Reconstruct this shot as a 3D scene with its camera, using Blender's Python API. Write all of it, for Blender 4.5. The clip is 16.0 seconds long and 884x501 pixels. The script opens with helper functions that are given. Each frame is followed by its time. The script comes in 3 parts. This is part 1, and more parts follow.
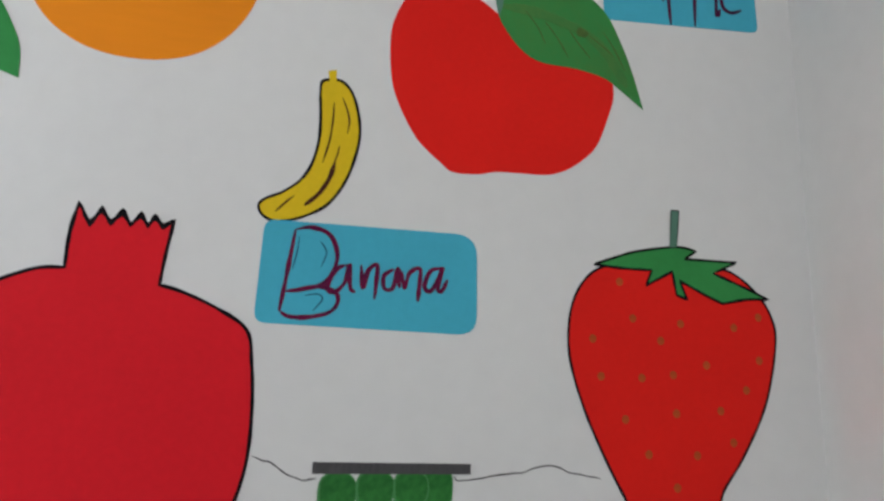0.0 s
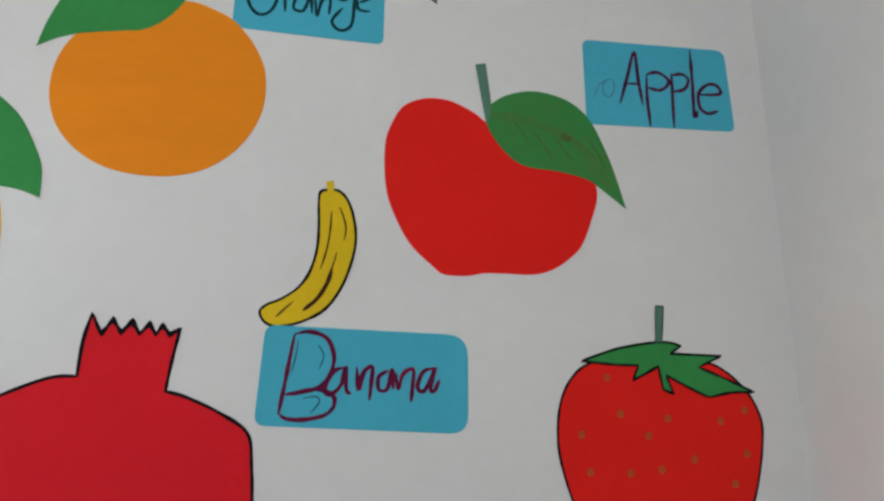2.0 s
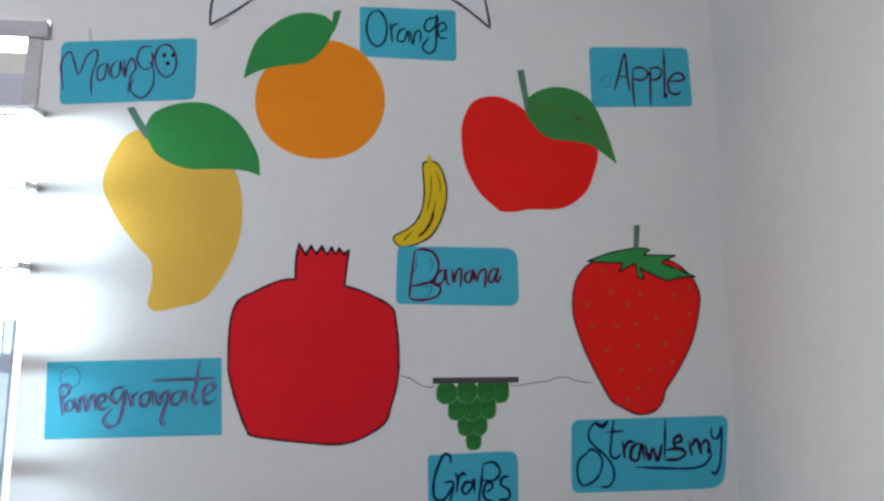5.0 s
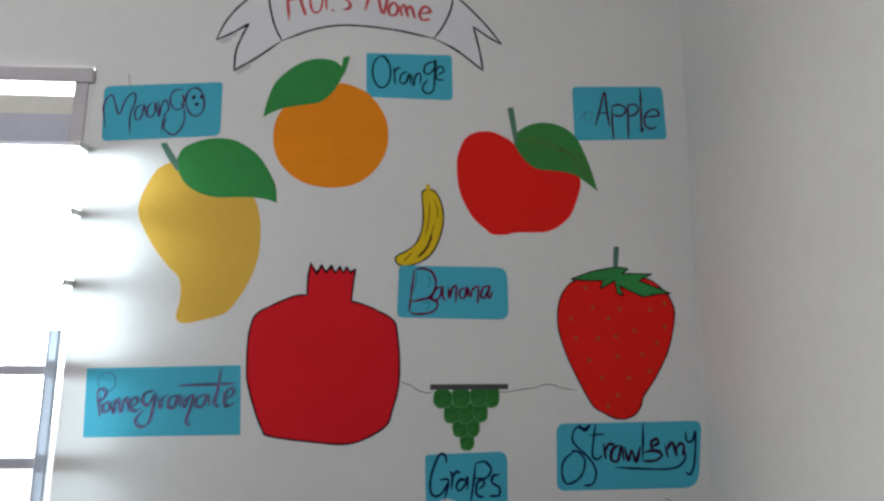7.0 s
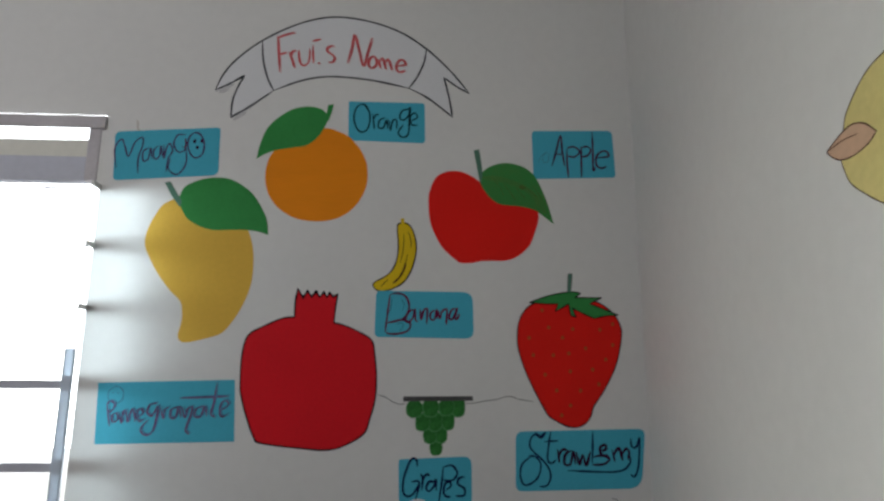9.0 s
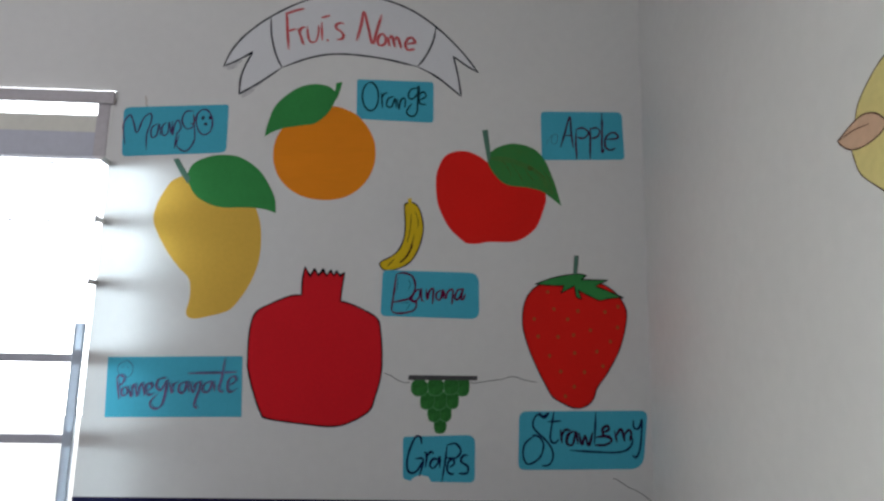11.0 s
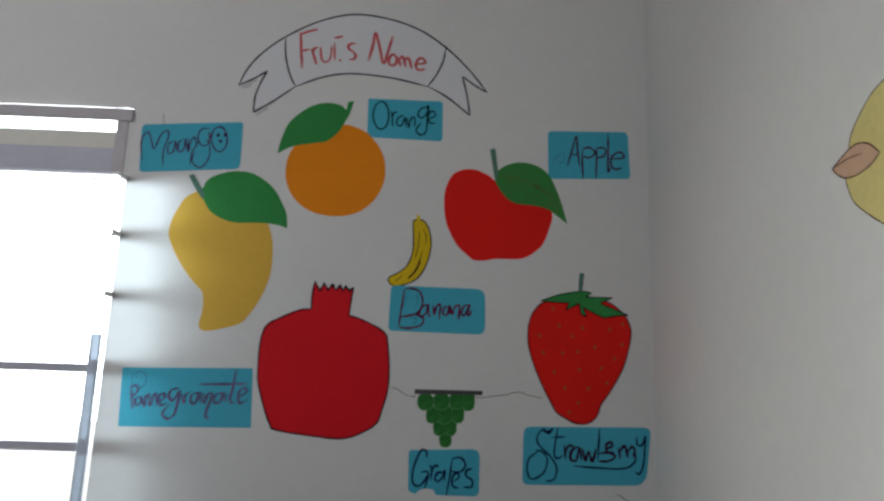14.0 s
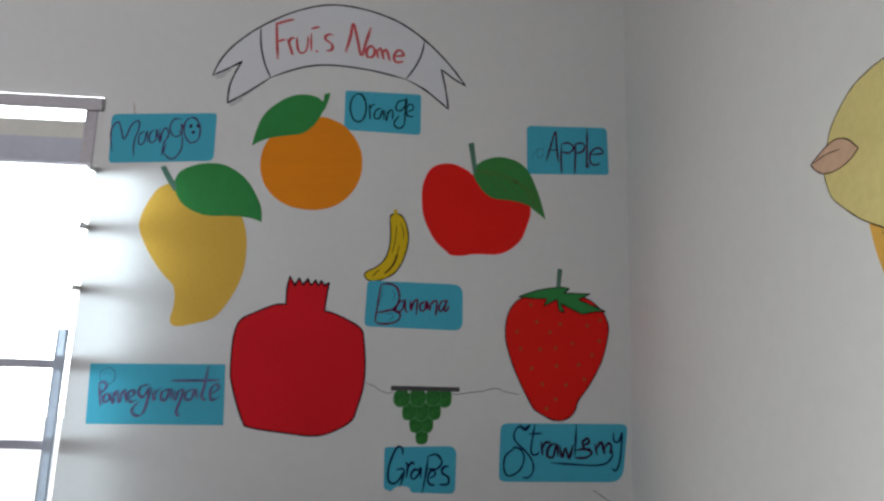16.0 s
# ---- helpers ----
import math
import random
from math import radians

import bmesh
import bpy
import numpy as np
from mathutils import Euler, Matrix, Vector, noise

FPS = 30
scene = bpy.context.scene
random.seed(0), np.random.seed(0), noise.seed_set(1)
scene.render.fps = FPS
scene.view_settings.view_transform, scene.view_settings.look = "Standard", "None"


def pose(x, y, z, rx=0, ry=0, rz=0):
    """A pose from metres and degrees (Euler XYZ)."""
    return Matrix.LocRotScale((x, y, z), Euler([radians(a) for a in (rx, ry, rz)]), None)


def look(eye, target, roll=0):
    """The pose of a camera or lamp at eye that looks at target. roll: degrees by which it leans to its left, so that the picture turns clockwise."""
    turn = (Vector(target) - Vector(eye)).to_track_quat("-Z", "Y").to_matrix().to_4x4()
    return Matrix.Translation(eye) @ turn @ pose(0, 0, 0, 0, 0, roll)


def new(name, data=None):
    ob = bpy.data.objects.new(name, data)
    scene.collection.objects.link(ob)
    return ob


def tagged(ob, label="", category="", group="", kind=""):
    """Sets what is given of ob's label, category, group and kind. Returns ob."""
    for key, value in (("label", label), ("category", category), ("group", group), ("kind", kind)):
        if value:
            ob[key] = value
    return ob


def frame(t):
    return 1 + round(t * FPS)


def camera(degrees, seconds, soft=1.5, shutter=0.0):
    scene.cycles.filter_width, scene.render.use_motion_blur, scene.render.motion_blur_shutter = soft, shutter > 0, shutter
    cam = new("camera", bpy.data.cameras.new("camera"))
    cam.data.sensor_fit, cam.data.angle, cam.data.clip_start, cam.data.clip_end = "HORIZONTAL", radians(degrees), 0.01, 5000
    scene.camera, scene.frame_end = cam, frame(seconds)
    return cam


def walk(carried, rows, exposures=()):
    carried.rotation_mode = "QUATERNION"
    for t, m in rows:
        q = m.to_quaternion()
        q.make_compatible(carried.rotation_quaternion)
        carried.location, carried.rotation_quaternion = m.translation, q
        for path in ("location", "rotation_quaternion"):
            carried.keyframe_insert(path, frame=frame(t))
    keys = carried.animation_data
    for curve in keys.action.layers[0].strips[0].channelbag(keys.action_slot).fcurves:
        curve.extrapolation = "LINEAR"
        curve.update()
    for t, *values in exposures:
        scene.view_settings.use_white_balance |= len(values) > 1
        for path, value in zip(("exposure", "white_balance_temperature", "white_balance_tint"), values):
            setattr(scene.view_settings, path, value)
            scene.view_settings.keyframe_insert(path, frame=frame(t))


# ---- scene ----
cam = camera(65.7, 16.0, soft=2.5, shutter=0.5)
PATH = [
    (0, (0.063, -0.639, 1.568), (0.373, 1.289, 1.998), 2.0),
    (0.5, (0.059, -0.638, 1.567), (0.323, 1.284, 2.051), 2.3),
    (1, (0.062, -0.639, 1.579), (0.321, 1.286, 2.056), 2.6),
    (1.5, (0.079, -0.666, 1.608), (0.335, 1.239, 2.161), 2.0),
    (2, (0.079, -0.688, 1.61), (0.333, 1.212, 2.182), 1.5),
    (2.5, (0.076, -0.71, 1.62), (0.324, 1.181, 2.222), 1.5),
    (3, (0.06, -0.721, 1.611), (0.305, 1.164, 2.232), 0.9),
    (3.5, (0.021, -0.782, 1.587), (0.168, 1.154, 2.064), 0.4),
    (4, (-0.006, -0.91, 1.585), (0.167, 1.045, 1.968), 0.1),
    (4.5, (-0.042, -1.029, 1.536), (0.107, 0.937, 1.874), 0.0),
    (4.7, (-0.032, -1.077, 1.562), (0.119, 0.897, 1.844), 0.1),
    (6.8, (0.021, -1.256, 1.523), (0.114, 0.714, 1.86), 0.4),
    (7, (0.015, -1.262, 1.522), (0.112, 0.701, 1.89), 0.3),
    (7.5, (0.029, -1.326, 1.496), (0.119, 0.634, 1.883), 0.3),
    (8, (0.074, -1.394, 1.502), (0.081, 0.583, 1.803), 0.8),
    (8.5, (0.097, -1.434, 1.52), (0.101, 0.528, 1.912), 1.0),
    (9, (0.058, -1.428, 1.513), (0.163, 0.525, 1.929), 0.2),
    (9.2, (0.063, -1.432, 1.528), (0.168, 0.528, 1.911), 0.7),
    (11.3, (0.059, -1.434, 1.524), (0.136, 0.535, 1.867), 1.2),
    (11.5, (0.066, -1.438, 1.529), (0.129, 0.531, 1.876), 1.1),
    (12, (0.059, -1.444, 1.529), (0.11, 0.523, 1.887), 1.4),
    (12.5, (0.052, -1.454, 1.533), (0.091, 0.511, 1.901), 1.7),
    (13, (0.052, -1.46, 1.536), (0.091, 0.508, 1.889), 2.0),
    (13.5, (0.055, -1.462, 1.53), (0.078, 0.504, 1.895), 2.3),
    (14, (0.069, -1.463, 1.533), (0.116, 0.501, 1.904), 1.9),
    (14.5, (0.082, -1.456, 1.536), (0.199, 0.505, 1.91), 1.7),
    (15, (0.076, -1.452, 1.535), (0.182, 0.511, 1.903), 1.8),
    (15.5, (0.073, -1.449, 1.533), (0.183, 0.514, 1.898), 1.5),
    (16, (0.072, -1.446, 1.533), (0.182, 0.517, 1.896), 1.9),
]
exposures = [
    (0.0, 0.28, 6320, 8.5), (2.0, 0.24, 6380, 8), (3.0, 0.22, 6380, 8), (4.0, 0.20, 6150, 9), (4.7, 0.10, 6080, 9.5), (6.8, -0.28, 6430, 10), (7.5, -0.32, 6400, 10),
    (8.0, -0.72, 6420, 7.5), (9.0, -0.76, 6520, 9), (11.3, -0.62, 6330, 11), (12.5, -0.83, 6310, 10), (13.5, -0.88, 6290, 10), (14.5, -0.68, 6480, 9.5), (16.0, -0.58, 6380, 11),
]
walk(cam, [(t, look(eye, target, roll)) for t, eye, target, roll in PATH], exposures)

# ---- world, daylight and added lamps ----
world = bpy.data.worlds.new("sky")
scene.world = world
world.use_nodes = True
sky = world.node_tree.nodes.new("ShaderNodeTexSky")
sky.sky_type, sky.sun_disc = "NISHITA", False
sky.sun_elevation, sky.sun_rotation = radians(55.5), radians(51)
world.node_tree.nodes["Background"].inputs["Strength"].default_value = 0.12
world.node_tree.links.new(sky.outputs["Color"], world.node_tree.nodes["Background"].inputs["Color"])


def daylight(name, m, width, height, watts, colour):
    """An area lamp for a window's skylight, or for light added without a known source."""
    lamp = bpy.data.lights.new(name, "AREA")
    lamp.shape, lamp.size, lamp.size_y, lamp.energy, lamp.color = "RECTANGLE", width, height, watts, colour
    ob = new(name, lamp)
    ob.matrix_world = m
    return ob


sun = bpy.data.lights.new("sun", "SUN")
sun.energy, sun.angle, sun.color = 3.0, radians(0.5), (1.0, 0.95, 0.88)
sun_ob = new("sun", sun)
sun_ob.matrix_world = look((0, 0, 8), (-1.5, -1.2, 5.2))

# room: mural wall in the plane y = 0, side wall at x = CORNER
CORNER, WEST, BACK, CEILING = 0.561, -2.7, -3.3, 3.0
WIN_L, WIN_R, WIN_B, WIN_T = -1.78, -0.593, 0.95, 2.105
DADO = 1.266
# lamp narrower than the window, sized to set the side wall's shade edge
daylight("window_light", look((-1.53, 0.225, 1.55), (-1.53, -1, 0.6)), 0.30, WIN_T - WIN_B, 80, (0.985, 1.0, 0.935))
# fill lamp added behind the camera, aimed and narrowed to grade the mural wall
daylight("back_fill_light", look((-2.05, BACK - 0.1, 2.35), (-0.9, 0, 2.1)), 1.0, 0.9, 9.5, (0.985, 0.955, 1.0)).data.spread = radians(75)
# added lamps that imitate lens glare beside the window; gaps leave dark streaks
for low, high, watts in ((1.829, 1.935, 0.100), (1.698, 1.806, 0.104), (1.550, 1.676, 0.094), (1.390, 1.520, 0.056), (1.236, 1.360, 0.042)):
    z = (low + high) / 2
    edge = daylight("glare_fill_light", look((-0.612, -0.028, z), (0.4, 0.30, z)), 0.05, high - low, watts, (0.78, 0.93, 1.0))
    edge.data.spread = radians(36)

# ---- materials ----
def material(name, colour, rough=0.6, spread=0.06, scale=6.0, fine=90.0, bump=0.1, depth=0.001, specular=0.15, stretch=(1, 1, 1), metal=0.0, other=None):
    """A surface whose colour wavers at two scales, with a fine relief."""
    mat = bpy.data.materials.new(name)
    mat.use_nodes = True
    nodes, links = mat.node_tree.nodes, mat.node_tree.links
    shader = nodes["Principled BSDF"]
    coords = nodes.new("ShaderNodeTexCoord")
    scaled = nodes.new("ShaderNodeMapping")
    scaled.inputs["Scale"].default_value = stretch
    links.new(coords.outputs["Object"], scaled.inputs["Vector"])
    large, small = nodes.new("ShaderNodeTexNoise"), nodes.new("ShaderNodeTexNoise")
    for tex, size, detail in ((large, scale, 4.0), (small, fine, 6.0)):
        tex.inputs["Scale"].default_value, tex.inputs["Detail"].default_value = size, detail
        links.new(scaled.outputs["Vector"], tex.inputs["Vector"])
    total = nodes.new("ShaderNodeMath")
    total.operation = "MULTIPLY_ADD"
    total.inputs[1].default_value = 0.45
    links.new(small.outputs["Fac"], total.inputs[0])
    half = nodes.new("ShaderNodeMath")
    half.operation = "MULTIPLY"
    half.inputs[1].default_value = 0.55
    links.new(large.outputs["Fac"], half.inputs[0])
    links.new(half.outputs[0], total.inputs[2])
    ramp = nodes.new("ShaderNodeValToRGB")
    ramp.color_ramp.elements[0].position, ramp.color_ramp.elements[1].position = 0.3, 0.7
    ramp.color_ramp.elements[0].color = (*[c * (1 - spread) for c in colour], 1)
    ramp.color_ramp.elements[1].color = (*(other or [min(1, c * (1 + spread)) for c in colour]), 1)
    links.new(total.outputs[0], ramp.inputs["Fac"])
    links.new(ramp.outputs["Color"], shader.inputs["Base Color"])
    relief = nodes.new("ShaderNodeBump")
    relief.inputs["Strength"].default_value, relief.inputs["Distance"].default_value = bump, depth
    links.new(total.outputs[0], relief.inputs["Height"])
    links.new(relief.outputs["Normal"], shader.inputs["Normal"])
    shader.inputs["Roughness"].default_value = rough
    shader.inputs["Specular IOR Level"].default_value = specular
    shader.inputs["Metallic"].default_value = metal
    return mat


WALL_PAINT = material("white_wall_paint", (0.74, 0.735, 0.72), 0.55, 0.035, 1.7, 45, 0.25, 0.002)
NAVY_PAINT = material("navy_wall_paint", (0.0035, 0.005, 0.042), 0.45, 0.15, 3, 60, 0.25, 0.002)
CEILING_PAINT = material("ceiling_whitewash", (0.75, 0.75, 0.73), 0.8, 0.03, 2, 50)
CEMENT = material("grey_cement_floor", (0.16, 0.155, 0.15), 0.6, 0.15, 3, 40)
PALE_GROUND = material("pale_sand", (0.40, 0.385, 0.35), 0.9, 0.15, 0.6, 12)
# the next five window colours are lightened to hold the glare's haze
FRAME_PAINT = material("hazed_brown_window_paint", (0.52, 0.49, 0.51), 0.45, 0.12, 8, 90)
BAR_STEEL = material("hazed_steel_bar_paint", (0.50, 0.50, 0.56), 0.4, 0.1, 8, 90)
POST_PAINT = material("hazed_blue_grey_window_paint", (0.55, 0.62, 0.72), 0.45, 0.1, 8, 90)
BEIGE_WOOD = material("hazed_beige_wood_paint", (0.72, 0.71, 0.64), 0.5, 0.08, 6, 60)
GREY_WOOD = material("hazed_grey_wood_paint", (0.55, 0.56, 0.63), 0.5, 0.08, 6, 60)
RED_PAPER = material("red_paper", (0.77, 0.013, 0.008), 0.75, 0.05, 9, 160, 0.12)
CRIMSON_PAPER = material("crimson_paper", (0.69, 0.010, 0.019), 0.75, 0.07, 7, 140, 0.12)
ORANGE_PAPER = material("orange_paper", (0.85, 0.262, 0.009), 0.75, 0.05, 9, 60, 0.12, stretch=(0.35, 1, 2.2))
MANGO_PAPER = material("golden_paper", (0.74, 0.455, 0.07), 0.75, 0.06, 8, 120, 0.12)
BANANA_PAPER = material("yellow_paper", (0.72, 0.50, 0.012), 0.75, 0.07, 14, 160, 0.12)
GREEN_PAPER = material("green_paper", (0.040, 0.265, 0.066), 0.75, 0.10, 12, 120, 0.12)
STAINED_GREEN = material("stained_green_paper", (0.036, 0.27, 0.068), 0.75, 0.08, 13, 90, 0.12, other=(0.062, 0.215, 0.05))
LEAF_OLIVE = material("olive_rubbed_green", (0.046, 0.215, 0.055), 0.75, 0.1, 30, 140, 0.12, other=(0.085, 0.215, 0.05))
OLIVE_STAIN = material("olive_stain", (0.075, 0.13, 0.030), 0.8, 0.3, 60, 200)
DARK_INK = material("dark_plum_marker", (0.03, 0.008, 0.032), 0.85, 0.4, 25, 200, 0.05)
CHALK = material("chalky_white_paint", (0.74, 0.745, 0.765), 0.7, 0.03, 9, 120)
APPLE_INK = material("deep_plum_marker", (0.020, 0.016, 0.060), 0.85, 0.35, 38, 200, 0.05, other=(0.12, 0.008, 0.045))
TEAL_INK = material("teal_marker", (0.006, 0.035, 0.045), 0.85, 0.4, 25, 200, 0.05)
GREY_GREEN_PAPER = material("grey_green_paper", (0.10, 0.22, 0.16), 0.75, 0.08, 12, 120)
BLUE_PAPER = material("sky_blue_paper", (0.070, 0.43, 0.575), 0.75, 0.06, 9, 130, 0.12)
GRAPE_PAPER = material("grape_green_paper", (0.018, 0.135, 0.024), 0.55, 0.3, 34, 160, other=(0.042, 0.24, 0.046))
GRAPE_EDGE = material("pale_green_paper", (0.075, 0.25, 0.085), 0.6, 0.2, 40, 160)
BAR_PAPER = material("dark_grey_paper", (0.075, 0.072, 0.075), 0.6, 0.25, 18, 120, stretch=(3, 1, 1))
SEED_YELLOW = material("seed_yellow", (0.47, 0.075, 0.014), 0.6, 0.2, 60, 200)
BLACK_INK = material("black_marker", (0.005, 0.004, 0.006), 0.85, 0.4, 30, 200, 0.05)
BROWN_INK = material("brown_marker", (0.055, 0.016, 0.008), 0.85, 0.3, 30, 200, 0.05)
PLUM_INK = material("plum_marker", (0.06, 0.010, 0.060), 0.85, 0.35, 38, 200, 0.05, other=(0.20, 0.008, 0.045))
NAVY_INK = material("navy_marker", (0.005, 0.014, 0.062), 0.85, 0.4, 25, 200, 0.05)
VIOLET_INK = material("violet_marker", (0.07, 0.035, 0.11), 0.85, 0.4, 25, 200, 0.05)
# two inks made paler: the veil of window glare is mixed into their colour
HAZED_PLUM = material("hazed_plum_marker", (0.15, 0.09, 0.19), 0.85, 0.5, 18, 120, 0.05)
HAZED_BLUE = material("hazed_blue_marker", (0.07, 0.16, 0.28), 0.85, 0.5, 18, 120, 0.05)
SLATE_INK = material("slate_marker", (0.012, 0.016, 0.024), 0.85, 0.5, 25, 200, 0.05)
RED_INK = material("red_crayon", (0.57, 0.085, 0.095), 0.85, 0.25, 40, 220, 0.05)
PINK_CRAYON = material("pink_crayon", (0.60, 0.16, 0.17), 0.85, 0.25, 40, 220, 0.05)
PENCIL_GREY = material("soft_pencil", (0.55, 0.54, 0.55), 0.85, 0.2, 40, 220, 0.05)
SCUFF_BROWN = material("faint_brown_scuff", (0.56, 0.52, 0.48), 0.7, 0.2, 60, 220, 0.05)
CRACK_DARK = material("crack_shadow", (0.08, 0.075, 0.075), 0.9, 0.4, 30, 200, 0.05)
YELLOW_PAINT = material("pale_yellow_paint", (0.70, 0.60, 0.24), 0.55, 0.10, 14, 90)
PEACH_PAINT = material("peach_paint", (0.62, 0.40, 0.27), 0.55, 0.12, 14, 90)
SLATE_PAINT = material("grey_paint", (0.32, 0.29, 0.27), 0.55, 0.15, 14, 90)
AMBER_PAINT = material("amber_paint", (0.72, 0.40, 0.07), 0.55, 0.10, 14, 90)


# ---- builders ----
def part(name, bm, mat, parent=None, label=""):
    """Links a bmesh as one mesh object, under a thing where one is given."""
    mesh = bpy.data.meshes.new(name)
    bm.to_mesh(mesh)
    bm.free()
    mesh.materials.append(mat)
    ob = new(name, mesh)
    ob.parent = parent
    return tagged(ob, label)


def box(bm, x0, x1, y0, y1, z0, z1, bevel=0.0):
    made = bmesh.ops.create_cube(bm, size=1, matrix=Matrix.Translation(((x0 + x1) / 2, (y0 + y1) / 2, (z0 + z1) / 2)) @ Matrix.Diagonal((x1 - x0, y1 - y0, z1 - z0, 1)))
    if bevel:
        edges = list({e for v in made["verts"] for e in v.link_edges})
        bmesh.ops.bevel(bm, geom=edges, offset=bevel, segments=2, affect="EDGES", profile=0.5)
    return bm


def structure(name, bm, mat, label):
    return tagged(part(name, bm, mat), label, name.split("_")[0], kind="structure")


def smooth(points, corners=(), closed=True, steps=6):
    """A flowing line through the points, broken at the corners."""
    pts = [Vector(p) for p in points]
    n, line = len(pts), []
    sharp = set(corners)
    for i in range(n if closed else n - 1):
        j = (i + 1) % n
        a, b = pts[i], pts[j]
        before = a if i in sharp or (not closed and i == 0) else pts[i - 1]
        after = b if j in sharp or (not closed and j == n - 1) else pts[(j + 1) % n]
        ta, tb = (b - before) / 2, (after - a) / 2
        if before == a:
            ta = (b - a) * 0.8
        if after == b:
            tb = (b - a) * 0.8
        for k in range(steps):
            s = k / steps
            line.append((2 * s**3 - 3 * s**2 + 1) * a + (s**3 - 2 * s**2 + s) * ta + (3 * s**2 - 2 * s**3) * b + (s**3 - s**2) * tb)
    if not closed:
        line.append(pts[-1])
    return line


def rounded(corners, radii, notch=()):
    """A card with four rounded corners, and a torn notch in its lower edge."""
    pts, line = [Vector(c) for c in corners], []
    for i, r in enumerate(radii):
        if i == 3:
            line += [Vector(p) for p in notch]
        c = pts[i]
        a, b = c + (pts[i - 1] - c).normalized() * r, c + (pts[(i + 1) % 4] - c).normalized() * r
        line += [(1 - s) ** 2 * a + 2 * s * (1 - s) * c + s * s * b for s in (k / 5 for k in range(6))]
    return line


LAYER = 0.00045  # thickness of one layer of paper


def mounted(name, x, z, label, category, group=""):
    """A thing that is glued flat on the mural wall, round the place x, z."""
    ob = new(name)
    ob.empty_display_size = 0.02
    ob.location = (x, 0, z)
    return tagged(ob, label, category, group)


def sheet(name, parent, mat, outline, low, high, label=""):
    """Cut paper, its outline in millimetres, and how many layers its back and face stand off the wall."""
    bm = bmesh.new()
    back = [bm.verts.new((p.x / 1000, -low * LAYER, p.y / 1000)) for p in outline]
    face = [bm.verts.new((p.x / 1000, -high * LAYER, p.y / 1000)) for p in outline]
    bm.faces.new(face)
    for i in range(len(face)):
        j = (i + 1) % len(face)
        bm.faces.new((face[i], back[i], back[j], face[j]))
    bmesh.ops.recalc_face_normals(bm, faces=bm.faces)
    return part(name, bm, mat, parent, label)


def ribbon(bm, line, width, layer, closed=False, seed=0.0):
    """A marker stroke along the line, with a width that wavers as a hand's does."""
    n, rings = len(line), []
    for i, p in enumerate(line):
        a, b = (line[i - 1], line[(i + 1) % n]) if closed else (line[max(i - 1, 0)], line[min(i + 1, n - 1)])
        way = (b - a).normalized() if (b - a).length > 1e-6 else Vector((1, 0))
        w = width * 0.5 * (1 + 0.34 * noise.noise((p.x / 13, p.y / 13, seed)) + 0.12 * noise.noise((p.x / 4, p.y / 4, seed + 7)))
        if not closed:
            w *= min(1, 0.42 + 0.16 * min(i, 1.4 * (n - 1 - i)))
        side = Vector((-way.y, way.x)) * w
        top = -(layer + 0.22 + 0.0006 * i) * LAYER
        rings.append([bm.verts.new((q.x / 1000, y, q.y / 1000)) for q, y in ((p + side * 1.05, -layer * LAYER), (p + side, top), (p - side, top), (p - side * 1.05, -layer * LAYER))])
    for i in range(n if closed else n - 1):
        a, b = rings[i], rings[(i + 1) % n]
        for k in range(3):
            bm.faces.new((a[k], b[k], b[k + 1], a[k + 1]))


def pen(name, parent, mat, points, width, layer, closed=False, corners=(), label=""):
    bm = bmesh.new()
    ribbon(bm, smooth(points, corners, closed), width, layer, closed)
    return part(name, bm, mat, parent, label)


def lettering(parent, mat, strokes, width, layer, name="letter"):
    """Handwriting: strokes that touch make one letter, and each letter is a part."""
    lines = [smooth(points, (), False) for points in strokes]
    letters = []
    for n, line in enumerate(lines):
        touching = [g for g in letters if any((p - q).length < width for m in g for p in lines[m] for q in line)]
        letters = [g for g in letters if g not in touching] + [sum(touching, []) + [n]]
    for group in letters:
        bm = bmesh.new()
        for n in sorted(group):
            ribbon(bm, lines[n], width, layer + 0.03 * n, seed=n * 3.1)
        part(name, bm, mat, parent)


def oval(w, h, power=2.3, turns=18):
    """A plump oval, w by h."""
    out = []
    for k in range(turns):
        a = 2 * math.pi * k / turns
        c, s = math.cos(a), math.sin(a)
        out.append(Vector((w / 2 * math.copysign(abs(c) ** (2 / power), c), h / 2 * math.copysign(abs(s) ** (2 / power), s))))
    return out


SEEDS = []


def seed(parent, x, z):
    if not SEEDS:
        SEEDS.append(sheet("seed", parent, SEED_YELLOW, oval(7.6, 8.6, 2.0, 12), 0.8, 1.0))
        ob = SEEDS[0]
    else:
        ob = new("seed", SEEDS[0].data)
        ob.parent = parent
    ob.location = (x / 1000, 0, z / 1000)


def grape(parent, n, x, z, w, h):
    """One paper grape, cut unevenly, with a pale rim; the upper ones lie over the lower ones."""
    lift = 2.0 - 0.14 * n
    outline = [p * (1 + 0.10 * noise.noise((p.x / 9, p.y / 9, 2.7 * n))) for p in oval(w, h, 2.7)]
    rim = sheet("grape", parent, GRAPE_EDGE, outline, 0, lift)
    rim.location = (x / 1000, 0, z / 1000)
    sheet("grape_face", rim, GRAPE_PAPER, [p * 0.89 + Vector((0.5, 0.6)) for p in outline], lift, lift + 0.07, "mottled green face")


# ---- the room ----
THICK = 0.23
bm = bmesh.new()
box(bm, WIN_R, CORNER, 0, THICK, 0, CEILING)
box(bm, WEST, WIN_L, 0, THICK, 0, CEILING)
box(bm, WIN_L, WIN_R, 0, THICK, 0, WIN_B)
